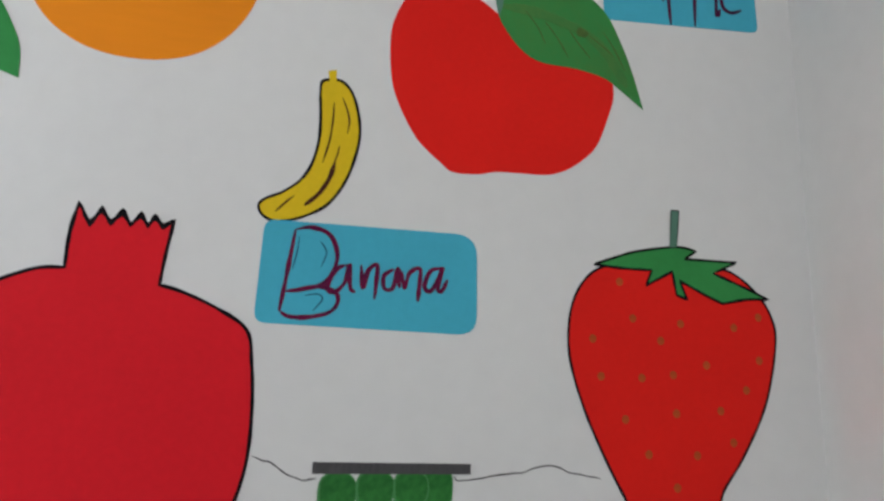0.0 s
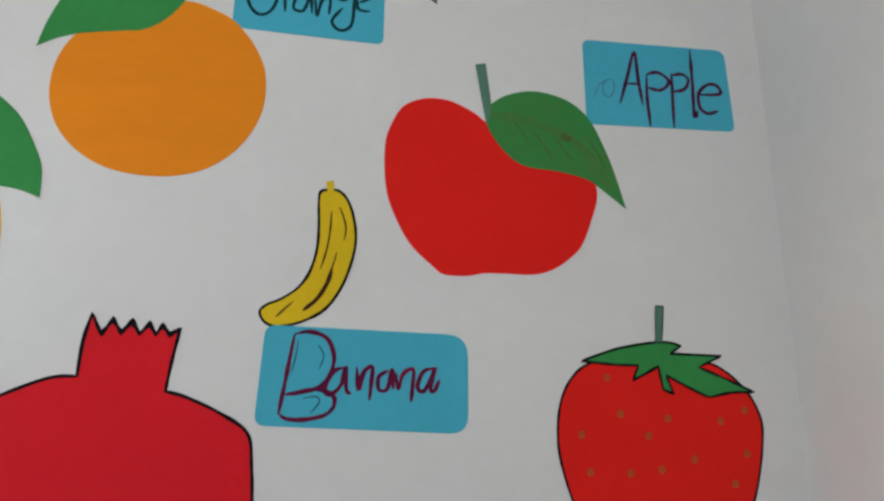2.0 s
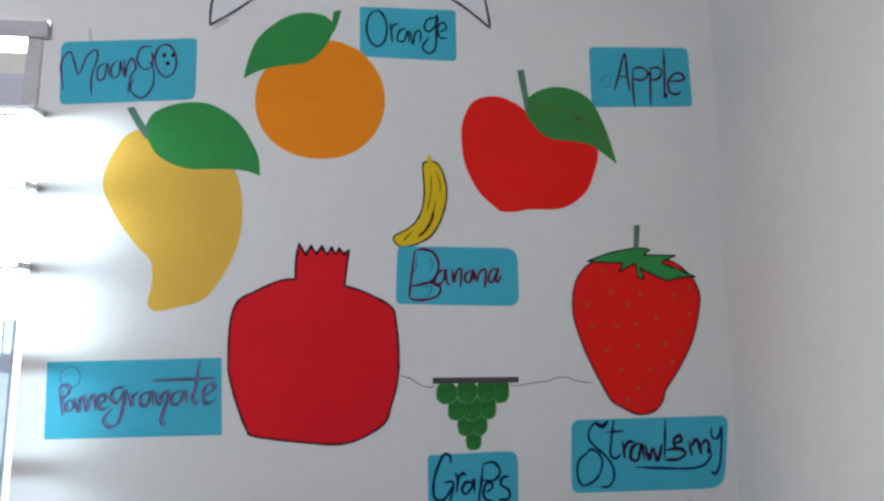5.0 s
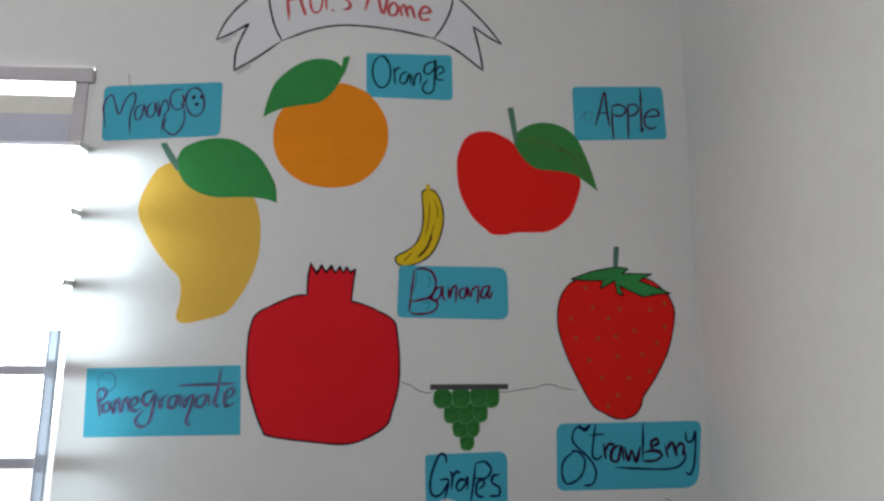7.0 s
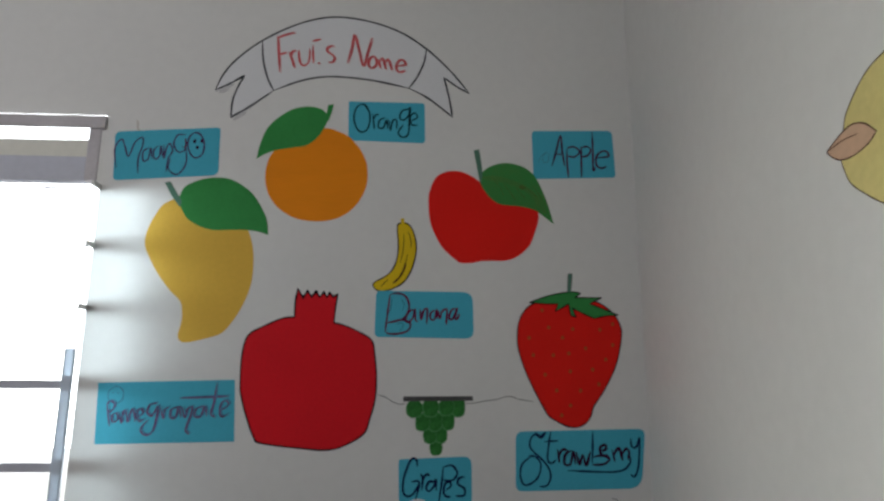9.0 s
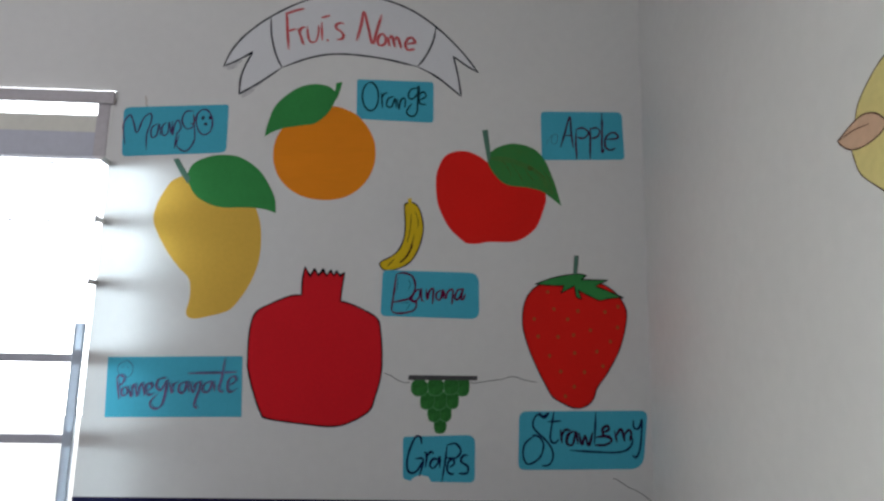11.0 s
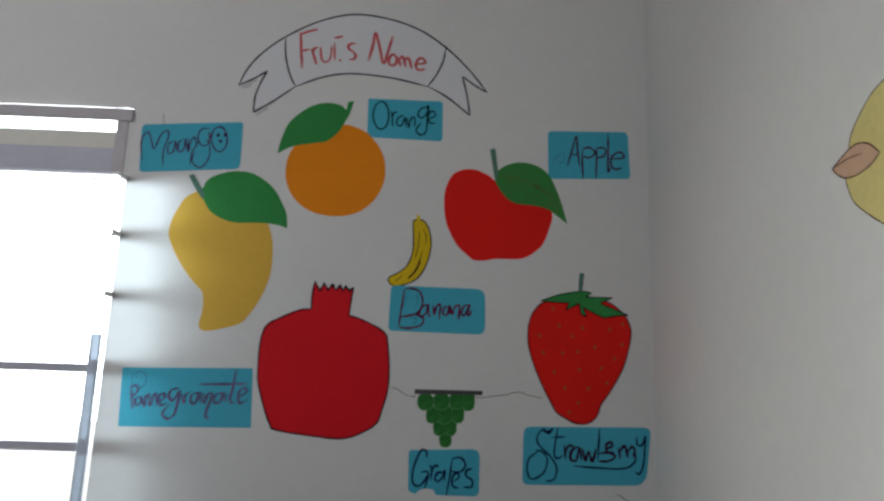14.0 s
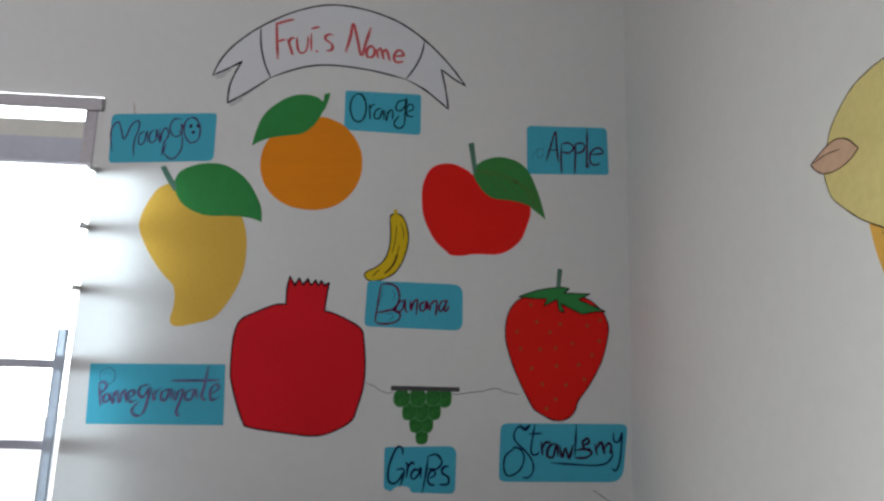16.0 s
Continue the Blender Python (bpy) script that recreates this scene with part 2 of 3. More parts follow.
box(bm, WIN_L, WIN_R, 0, THICK, WIN_T, CEILING)
# the lintel's underside slopes up towards the outside
for v in bm.verts:
    if abs(v.co.z - WIN_T) < 0.001 and v.co.y > 0.1:
        v.co.z += 0.16
structure("wall_north", bm, WALL_PAINT, "white painted wall with paper fruit cut-outs and a window")
structure("wall_east", box(bmesh.new(), CORNER, CORNER + THICK, BACK - THICK, THICK, 0, CEILING), WALL_PAINT, "plain white painted side wall")
structure("wall_west", box(bmesh.new(), WEST - THICK, WEST, BACK - THICK, THICK, 0, CEILING), WALL_PAINT, "plain white painted wall")
# out of view; the opening is added to let the fill lamp in
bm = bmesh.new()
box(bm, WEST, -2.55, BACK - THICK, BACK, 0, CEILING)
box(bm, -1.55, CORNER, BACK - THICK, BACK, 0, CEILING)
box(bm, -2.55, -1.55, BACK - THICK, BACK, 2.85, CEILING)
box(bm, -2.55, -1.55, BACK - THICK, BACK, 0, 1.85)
structure("wall_south", bm, WALL_PAINT, "unseen plain white wall with an opening added for the fill lamp")
structure("floor", box(bmesh.new(), WEST - THICK, CORNER + THICK, BACK - THICK, THICK, -0.1, 0), CEMENT, "grey cement floor")
structure("ceiling", box(bmesh.new(), WEST - THICK, CORNER + THICK, BACK - THICK, THICK, CEILING, CEILING + 0.12), CEILING_PAINT, "whitewashed flat ceiling")
for n, x0, x1, top in ((1, WIN_R, CORNER, DADO), (2, WIN_L, WIN_R, WIN_B), (3, WEST, WIN_L, DADO)):
    structure(f"dado_north_{n}", box(bmesh.new(), x0, x1, -0.002, 0, 0, top), NAVY_PAINT, "navy blue painted band along the foot of the wall")
structure("dado_east", box(bmesh.new(), CORNER - 0.002, CORNER, BACK, -0.002, 0, DADO), NAVY_PAINT, "navy blue painted band along the foot of the side wall")
# west and south bands are out of view, added to cut low bounce light
structure("dado_west", box(bmesh.new(), WEST, WEST + 0.002, BACK, -0.002, 0, DADO), NAVY_PAINT, "navy blue painted band along the foot of the wall")
bm = bmesh.new()
box(bm, WEST + 0.002, CORNER - 0.002, BACK, BACK + 0.002, 0, 1.25)
structure("dado_south", bm, NAVY_PAINT, "navy blue painted band along the foot of the wall")
structure("ground", box(bmesh.new(), -60, 60, -60, 60, -0.4, -0.15), PALE_GROUND, "pale sandy ground outside")

# white daylight haze far outside the window
haze = bpy.data.materials.new("bright_sky_haze")
haze.use_nodes = True
glow = haze.node_tree.nodes.new("ShaderNodeEmission")
glow.inputs["Color"].default_value, glow.inputs["Strength"].default_value = (0.93, 0.97, 1.0, 1), 14.0
haze.node_tree.links.new(glow.outputs[0], haze.node_tree.nodes["Material Output"].inputs["Surface"])
structure("backdrop", box(bmesh.new(), -40, 14, 22, 22.2, -0.15, 26), haze, "overexposed white sky outside the window")

# window: thin steel frame, transom boards above, horizontal bars
window = tagged(new("window_1"), "steel-barred window with brown frame, bright daylight behind", "window", kind="structure")
window.location = (WIN_R, 0, WIN_B)


def window_part(name, x0, x1, y0, y1, z0, z1, mat, bevel=0.0015, label=""):
    bm = box(bmesh.new(), x0 - WIN_R, x1 - WIN_R, y0, y1, z0 - WIN_B, z1 - WIN_B, bevel)
    return part(name, bm, mat, window, label)


window_part("top_rail", WIN_L, -0.591, -0.009, -0.003, 2.073, 2.1015, FRAME_PAINT)
window_part("post", -0.625, -0.603, -0.004, 0.006, WIN_B, 1.605, POST_PAINT, 0.003)
window_part("plaster_filler", -0.606, WIN_R, 0.0, 0.20, 1.955, 2.0985, WALL_PAINT, 0.001, "white plaster beside the bracket")
window_part("bracket", -0.627, -0.600, -0.0025, 0.03, 1.957, 2.082, FRAME_PAINT, 0.003)
window_part("post", WIN_L, WIN_L + 0.03, -0.004, 0.03, WIN_B, 2.073, FRAME_PAINT)
window_part("transom_board", WIN_L + 0.03, -0.627, 0.006, 0.03, 2.012, 2.052, BEIGE_WOOD, 0.002, "beige transom board")
window_part("transom_rail", WIN_L + 0.03, -0.627, 0.002, 0.03, 1.957, 2.012, GREY_WOOD, 0.002, "grey lower transom rail")
window_part("sill", WIN_L, WIN_R, -0.01, THICK, WIN_B, WIN_B + 0.02, CEMENT)
for z in (1.065, 1.219, 1.374, 1.533):
    window_part("bar", WIN_L + 0.03, -0.612, 0.006, 0.018, z - 0.009, z + 0.009, BAR_STEEL, 0.002)
for z in (1.687, 1.817, 1.943):
    window_part("thin_rod", WIN_L + 0.03, -0.606, 0.006, 0.011, z - 0.0022, z + 0.0022, BAR_STEEL, 0.0008)
    # peg added only to cast a dark streak through the glare lamps
    window_part("streak_peg", -0.594, -0.588, -0.034, 0.0, z - 0.0055, z + 0.0055, WALL_PAINT, 0.001, "added white peg that casts a streak along the wall")

# hairline cracks in the plaster
def crack(points):
    bm = bmesh.new()
    line = smooth(points, (), False, 8)
    line = [p + Vector((0, 1.6 * noise.noise((p.x / 9, p.y / 9, 4.0)))) for p in line]
    ribbon(bm, line, 1.3, 0)
    return tagged(part("wall_crack", bm, CRACK_DARK), "thin hairline crack in the white plaster", "crack", kind="structure")


crack([(4, 1515), (20, 1511), (38, 1500), (50, 1497), (61, 1498)])
crack([(184, 1502), (191, 1498), (226, 1504), (250, 1507), (274, 1513), (297, 1507), (324, 1502)])
crack([(478, 1313), (487, 1310), (508, 1297), (536, 1284), (560, 1266)])

# a small brown scuff above the window's edge
bm = bmesh.new()
ribbon(bm, smooth([(-529, 2098), (-526, 2088), (-525, 2077), (-521, 2072)], (), False), 4.5, 0)
tagged(part("wall_scuff", bm, SCUFF_BROWN), "small faint brown scuff on the white plaster", "scuff", kind="structure")

# plain painted shapes on the side wall
shapes = new("painted_wall_shapes")
shapes.matrix_world = pose(CORNER, -0.803, 1.787, 0, 0, -90)
tagged(shapes, "pale yellow, peach and amber patches painted on the wall", "wall painting")
ROUND = [(-104, 2), (-94, 28), (-86, 45), (-68, 62), (-45, 77), (-20, 84), (8, 87), (50, 84), (95, 58), (112, 5), (98, -55), (55, -94), (7, -96), (-19, -86), (-45, -73), (-67, -58), (-91, -38), (-100, -20)]
LOZENGE = [(-128, 14), (-101, 25), (-79, 29), (-58, 22), (-41, 6), (-58, -3), (-83, -7), (-105, -4), (-120, 5)]
sheet("yellow_patch", shapes, YELLOW_PAINT, smooth(ROUND), 0, 0.4, "pale yellow painted patch")
pen("patch_outline", shapes, BROWN_INK, ROUND, 1.5, 0.4, closed=True)
sheet("peach_patch", shapes, PEACH_PAINT, smooth(LOZENGE, (0, 4)), 0.4, 0.7, "peach painted patch")
pen("patch_outline", shapes, BROWN_INK, LOZENGE, 1.7, 0.7, closed=True, corners=(0, 4))
pen("patch_line", shapes, BROWN_INK, [(-126, 14), (-98, 17), (-71, 15)], 1.4, 0.7)
sheet("amber_patch", shapes, AMBER_PAINT, smooth([(-35, -77), (-28, -108), (-18, -136), (-11, -150), (-3, -150), (3, -138), (20, -120), (40, -94), (0, -88)], (0, 7)), 0, 0.3, "amber painted patch")
pen("patch_line", shapes, BROWN_INK, [(-15, -92), (-4, -109), (2, -120)], 1.2, 0.3)
pen("patch_line", shapes, BROWN_INK, [(1, -140), (-4, -150)], 1.4, 0.3)
sheet("grey_patch", shapes, SLATE_PAINT, smooth([(21, 84), (29, 93), (36, 104), (46, 84)], (0, 2, 3)), 0, 0.3, "small grey painted point")

# ---- paper fruit and name cards on the mural wall ----

orange = mounted('orange_cutout', -0.137, 1.98, 'round orange paper cut-out with a green leaf, glued on the wall', 'paper cutout', 'fruit cut-outs on the wall')
sheet('fruit', orange, ORANGE_PAPER, smooth([(-110, -8), (-99, -49), (-73, -80), (-35, -99), (14, -103), (57, -91), (90, -61), (108, -19), (107, 27), (93, 59), (79, 77), (66, 90), (46, 100), (18, 108), (-22, 101), (-71, 78), (-103, 38)]), 0, 0.8)
sheet('leaf', orange, GREEN_PAPER, smooth([(-131, 34), (-125, 67), (-112, 104), (-88, 131), (-58, 151), (-26, 158), (3, 153), (19, 139), (16, 119), (0, 89), (-24, 68), (-51, 62), (-88, 55), (-112, 46)], (0, 7)), 0.8, 1.6)
sheet('stem', orange, GREEN_PAPER, smooth([(18, 162), (31, 165), (27, 146), (20, 124), (10, 124), (16, 145)], (0, 1, 3, 4)), 1.6, 2.2)

apple = mounted('apple_cutout', 0.225, 1.903, 'bright red apple paper cut-out with green leaf, on the wall', 'paper cutout', 'fruit cut-outs on the wall')
sheet('fruit', apple, RED_PAPER, smooth([(-120, 28), (-115, 54), (-102, 79), (-80, 91), (-52, 92), (-23, 80), (-4, 67), (33, 59), (77, 48), (111, 27), (120, -8), (112, -40), (102, -66), (92, -80), (71, -97), (47, -106), (16, -107), (-8, -108), (-26, -112), (-51, -112), (-63, -104), (-88, -81), (-107, -48), (-117, -17)]), 0, 0.8)
sheet('leaf', apple, STAINED_GREEN, smooth([(-7, 88), (14, 104), (43, 113), (71, 111), (96, 101), (115, 82), (129, 53), (141, 20), (153, -24), (127, -4), (109, 8), (77, 15), (40, 18), (19, 29), (2, 49), (-7, 67)], (0, 8)), 0.8, 1.6)
sheet('stem', apple, GREY_GREEN_PAPER, smooth([(-21, 141), (-9, 144), (-5, 116), (-2, 86), (-7, 64), (-12, 90)], (0, 1, 4)), 1.6, 2.2)
sheet('stain', apple, OLIVE_STAIN, smooth([(79, 59), (82, 64), (88, 62), (93, 58), (88, 53), (81, 54)]), 1.85, 1.95, 'small olive stain on the leaf')
pen('midrib', apple, LEAF_OLIVE, [(-3, 78), (25, 77), (56, 70), (88, 58), (108, 42), (122, 22), (135, 0)], 11.0, 1.6, label='broad olive midrib rubbed into the leaf')
for line in ([(44, 66), (59, 46), (70, 26)], [(71, 59), (81, 45), (94, 29)], [(88, 59), (107, 46), (121, 34)], [(22, 76), (36, 58), (44, 40)], [(109, 62), (121, 44), (133, 19)]):
    pen('vein', apple, OLIVE_STAIN, line, 1.4, 1.75)

mango = mounted('mango_cutout', -0.371, 1.782, 'golden yellow mango paper cut-out with green leaf, glued on the wall', 'paper cutout', 'fruit cut-outs on the wall')
sheet('fruit', mango, MANGO_PAPER, smooth([(-82, 129), (-43, 143), (13, 138), (70, 109), (95, 72), (108, 29), (110, -21), (104, -58), (89, -96), (68, -130), (50, -147), (14, -158), (-15, -164), (-29, -160), (-33, -148), (-29, -128), (-28, -104), (-34, -80), (-55, -59), (-81, -27), (-103, 9), (-116, 40), (-113, 71), (-100, 103)]), 0, 0.8)
sheet('leaf', mango, GREEN_PAPER, smooth([(-56, 136), (-45, 164), (-21, 179), (9, 187), (46, 186), (78, 171), (104, 148), (125, 114), (134, 92), (137, 63), (116, 70), (91, 73), (61, 73), (24, 72), (-7, 80), (-33, 96), (-47, 117)], (0, 9)), 0.8, 1.6)
sheet('stem', mango, GREY_GREEN_PAPER, smooth([(-86, 174), (-75, 177), (-62, 156), (-48, 134), (-52, 121), (-71, 148)], (0, 1, 4)), 1.6, 2.2)

banana = mounted('banana_cutout', 0.04, 1.803, 'small yellow banana paper cut-out outlined in black, glued on the wall', 'paper cutout', 'fruit cut-outs on the wall')
sheet('fruit', banana, BANANA_PAPER, smooth([(0, 70), (9, 73), (20, 72), (30, 61), (37, 41), (40, 19), (37, -5), (28, -33), (13, -56), (-8, -69), (-24, -74), (-36, -75), (-46, -70), (-50, -61), (-44, -54), (-30, -47), (-14, -34), (-4, -16), (1, 8), (1, 32), (-1, 57)]), 0, 0.8)
sheet('tip', banana, BANANA_PAPER, smooth([(5, 82), (13, 84), (14, 71), (7, 70)], (0, 1, 2, 3)), 0.8, 1.3, 'pale yellow tip of the banana')
pen('outline', banana, BLACK_INK, [(0, 70), (9, 73), (20, 72), (30, 61), (37, 41), (40, 19), (37, -5), (28, -33), (13, -56), (-8, -69), (-24, -74), (-36, -75), (-46, -70), (-50, -61), (-44, -54), (-30, -47), (-14, -34), (-4, -16), (1, 8), (1, 32), (-1, 57)], 2.7, 0.8, closed=True)
pen('crease', banana, BROWN_INK, [(18, -11), (14, -28), (5, -45), (-8, -58)], 4.2, 0.8)
pen('crease', banana, BROWN_INK, [(21, 5), (20, -3), (16, -17)], 1.7, 0.85)
pen('crease', banana, BROWN_INK, [(13, 49), (13, 30), (11, 8), (6, -14)], 1.7, 0.8)
pen('crease', banana, BROWN_INK, [(21, 55), (26, 43), (29, 31), (28, 18)], 1.7, 0.8)
pen('crease', banana, BROWN_INK, [(-18, -49), (-26, -57), (-34, -66)], 1.8, 0.8)

pomegranate = mounted('pomegranate_cutout', -0.137, 1.551, 'crimson pomegranate paper cut-out with jagged crown, outlined in black', 'paper cutout', 'fruit cut-outs on the wall')
sheet('fruit', pomegranate, CRIMSON_PAPER, smooth([(-29, 181), (-17, 160), (-9, 178), (0, 162), (9, 177), (17, 162), (25, 175), (32, 162), (37, 174), (45, 162), (54, 171), (50, 137), (48, 110), (68, 105), (99, 92), (127, 74), (134, 45), (138, 4), (137, -42), (127, -83), (115, -113), (74, -137), (40, -144), (-6, -141), (-87, -131), (-103, -118), (-121, -75), (-132, -39), (-135, -22), (-136, 31), (-132, 66), (-122, 86), (-98, 100), (-58, 118), (-33, 121), (-33, 153)], (0, 1, 2, 3, 4, 5, 6, 7, 8, 9, 10, 12, 34)), 0, 0.8)
pen('outline', pomegranate, BLACK_INK, [(-29, 181), (-17, 160), (-9, 178), (0, 162), (9, 177), (17, 162), (25, 175), (32, 162), (37, 174), (45, 162), (54, 171), (50, 137), (48, 110), (68, 105), (99, 92), (127, 74), (134, 45), (138, 4), (137, -42), (127, -83), (115, -113), (74, -137), (40, -144), (-6, -141), (-87, -131), (-103, -118), (-121, -75), (-132, -39), (-135, -22), (-136, 31), (-132, 66), (-122, 86), (-98, 100), (-58, 118), (-33, 121), (-33, 153)], 3.2, 0.8, closed=True, corners=(0, 1, 2, 3, 4, 5, 6, 7, 8, 9, 10, 12, 34))
pen('crown_shading', pomegranate, BLACK_INK, [(-25, 171), (-18, 163), (-9, 174), (0, 165), (9, 173), (17, 164), (25, 172), (32, 164), (37, 171), (45, 165), (53, 169)], 3.2, 0.85, corners=(0, 1, 2, 3, 4, 5, 6, 7, 8, 9, 10))

strawberry = mounted('strawberry_cutout', 0.404, 1.602, 'red strawberry paper cut-out with yellow seeds and green calyx', 'paper cutout', 'fruit cut-outs on the wall')
sheet('fruit', strawberry, RED_PAPER, smooth([(-77, 102), (-95, 87), (-107, 63), (-111, 32), (-108, 3), (-95, -38), (-77, -78), (-59, -112), (-48, -129), (-30, -140), (-10, -149), (11, -150), (29, -141), (39, -127), (45, -109), (66, -80), (90, -38), (103, -2), (111, 39), (108, 61), (97, 81), (75, 101), (51, 110), (2, 114), (-46, 110)]), 0, 0.8)
pen('outline', strawberry, BLACK_INK, [(-77, 102), (-95, 87), (-107, 63), (-111, 32), (-108, 3), (-95, -38), (-77, -78), (-59, -112), (-48, -129), (-30, -140), (-10, -149), (11, -150), (29, -141), (39, -127), (45, -109), (66, -80), (90, -38), (103, -2), (111, 39), (108, 61), (97, 81), (75, 101), (51, 110), (2, 114), (-46, 110)], 2.5, 0.8, closed=True)
sheet('calyx', strawberry, GREEN_PAPER, smooth([(-84, 105), (-66, 112), (-40, 121), (-4, 128), (13, 129), (27, 126), (14, 117), (72, 117), (45, 104), (77, 92), (106, 80), (82, 79), (54, 73), (35, 81), (8, 94), (15, 75), (4, 79), (0, 103), (-29, 87), (-22, 103), (-51, 103)], (0, 5, 6, 7, 8, 10, 12, 14, 15, 16, 17, 18, 19)), 0.8, 1.6)
pen('calyx_outline', strawberry, BLACK_INK, [(-84, 105), (-66, 112), (-40, 121), (-4, 128), (13, 129), (27, 126), (14, 117), (72, 117), (45, 104), (77, 92), (106, 80), (82, 79), (54, 73), (35, 81), (8, 94), (15, 75), (4, 79), (0, 103), (-29, 87), (-22, 103), (-51, 103)], 2.5, 1.6, closed=True, corners=(0, 5, 6, 7, 8, 10, 12, 14, 15, 16, 17, 18, 19))
sheet('stem', strawberry, GREY_GREEN_PAPER, smooth([(1, 168), (10, 168), (6, 129), (-2, 128)], (0, 1, 2, 3)), 1.6, 2.2, 'grey-green stem')
pen('stem_outline', strawberry, BLACK_INK, [(-2, 128), (1, 168), (10, 168), (6, 129)], 1.0, 2.2, corners=(0, 1, 2, 3))
for sx, sz in [(-57, 89), (-44, 53), (-86, 31), (7, 50), (-15, 32), (-78, -5), (-36, -5), (65, 49), (33, 10), (-3, -1), (93, 61), (91, 17), (-54, -45), (-1, -38), (46, -34), (-31, -77), (19, -77), (58, -64), (75, -13), (-3, -107), (-22, -127)]:
    seed(strawberry, sx, sz)

grapes = mounted('grapes_cutout', 0.127, 1.461, 'bunch of green paper grapes hanging from a dark grey bar', 'paper cutout', 'fruit cut-outs on the wall')
sheet('stalk_bar', grapes, BAR_PAPER, smooth([(-70, 51), (72, 52), (72, 43), (-70, 41)], (0, 1, 2, 3)), 0.5, 2.6, 'dark grey paper bar')
for n, (gx, gz, gw, gh) in enumerate([(-47, 26, 35, 35), (-14, 28, 34, 36), (18, 29, 33, 34), (42, 30, 29, 40), (-30, 0, 31, 36), (-6, 1, 32, 40), (21, 4, 28, 40), (-16, -25, 28, 36), (7, -22, 26, 40), (-3, -49, 26, 33)]):
    grape(grapes, n, gx, gz, gw, gh)

orange_card = mounted('name_card', 0.011, 2.107, 'sky-blue paper name card reading Orange, glued on the wall', 'name card', 'name cards on the wall')
sheet('card', orange_card, BLUE_PAPER, rounded([(-85, 46), (84, 46), (86, -49), (-83, -46)], (5, 7, 9, 5)), 0, 0.6)
ink = []
ink.append([(-59, 40), (-69, 27), (-72, 5), (-66, -16), (-55, -26), (-43, -20), (-37, -1), (-39, 22), (-49, 38), (-61, 39)])
ink.append([(-31, 18), (-29, 2), (-27, -19)])
ink.append([(-29, 5), (-24, 15), (-17, 16)])
ink.append([(-3, 9), (-15, 3), (-18, -13), (-7, -15), (0, 4), (3, -18)])
ink.append([(5, 4), (9, -20), (13, 1), (22, 4), (22, -17)])
ink.append([(49, 31), (34, 26), (29, 10), (39, 5), (52, 22), (50, 34), (50, -1), (48, -28), (36, -36), (26, -25), (37, -6)])
ink.append([(55, 3), (68, 12), (62, 22), (53, 14), (55, -5), (69, -7)])
lettering(orange_card, TEAL_INK, ink, 3.8, 0.6)

apple_card = mounted('name_card', 0.427, 2.039, 'sky-blue paper name card reading Apple, glued on the wall', 'name card', 'name cards on the wall')
sheet('card', apple_card, BLUE_PAPER, rounded([(-93, 54), (89, 59), (93, -51), (-91, -58)], (10, 12, 9, 11)), 0, 1.2)
ink = []
ink.append([(-49, -27), (-39, 7), (-28, 44), (-25, 7), (-21, -27)])
ink.append([(-40, 0), (-22, 1)])
ink.append([(-14, 15), (-15, -18), (-13, -55)])
ink.append([(-14, 15), (0, 19), (13, 11), (11, 2), (1, -5), (-13, -3)])
ink.append([(18, 20), (17, -15), (16, -53)])
ink.append([(18, 17), (31, 20), (39, 13), (33, 0), (19, -5)])
ink.append([(44, 55), (44, 15), (43, -34), (48, -27)])
ink.append([(50, -6), (78, -2), (75, 9), (63, 9), (51, -4), (51, -23), (61, -30), (74, -25)])
lettering(apple_card, APPLE_INK, ink, 4.1, 1.2)
pen('scribble', apple_card, VIOLET_INK, [(-81, -23), (-75, -7), (-67, 0), (-57, 3), (-56, -11), (-62, -20), (-69, -17), (-69, -5), (-64, 3)], 0.8, 1.2)

banana_card = mounted('name_card', 0.098, 1.679, 'sky-blue paper name card reading Banana, glued on the wall', 'name card', 'name cards on the wall')
sheet('card', banana_card, BLUE_PAPER, rounded([(-101, 50), (102, 49), (104, -49), (-103, -47)], (11, 22, 19, 11)), 0, 1.2)
ink = []
ink.append([(-72, 42), (-75, 15), (-78, -12), (-81, -36)])
ink.append([(-72, 42), (-57, 45), (-40, 39), (-32, 22), (-34, 6), (-42, -7), (-55, -13), (-76, -17)])
ink.append([(-76, -17), (-47, -11), (-31, -16), (-29, -26), (-37, -35), (-56, -40), (-72, -40), (-80, -36)])
ink.append([(-23, 11), (-32, 6), (-39, -11), (-32, -15), (-23, -5), (-20, 12), (-18, -10), (-13, -14)])
ink.append([(-9, 12), (-6, -10), (-2, 7), (6, 13), (6, -4), (5, -20)])
ink.append([(22, 10), (13, 3), (14, -9), (22, -8), (26, 11), (28, -8)])
ink.append([(30, 8), (33, -8), (37, 7), (47, 12), (47, -5), (46, -20)])
ink.append([(67, 14), (57, 10), (52, -5), (58, -9), (65, 3), (69, 15), (65, -6), (69, -8), (74, 3)])
lettering(banana_card, PLUM_INK, ink, 4.1, 1.2)
pen('thin_line', banana_card, NAVY_INK, [(-68, 36), (-69, 21), (-72, 4)], 1.1, 1.2)
pen('thin_line', banana_card, NAVY_INK, [(-48, 32), (-42, 22), (-46, 8)], 1.1, 1.2)
pen('thin_line', banana_card, NAVY_INK, [(-59, -20), (-47, -18), (-43, -23), (-51, -34)], 1.1, 1.2)

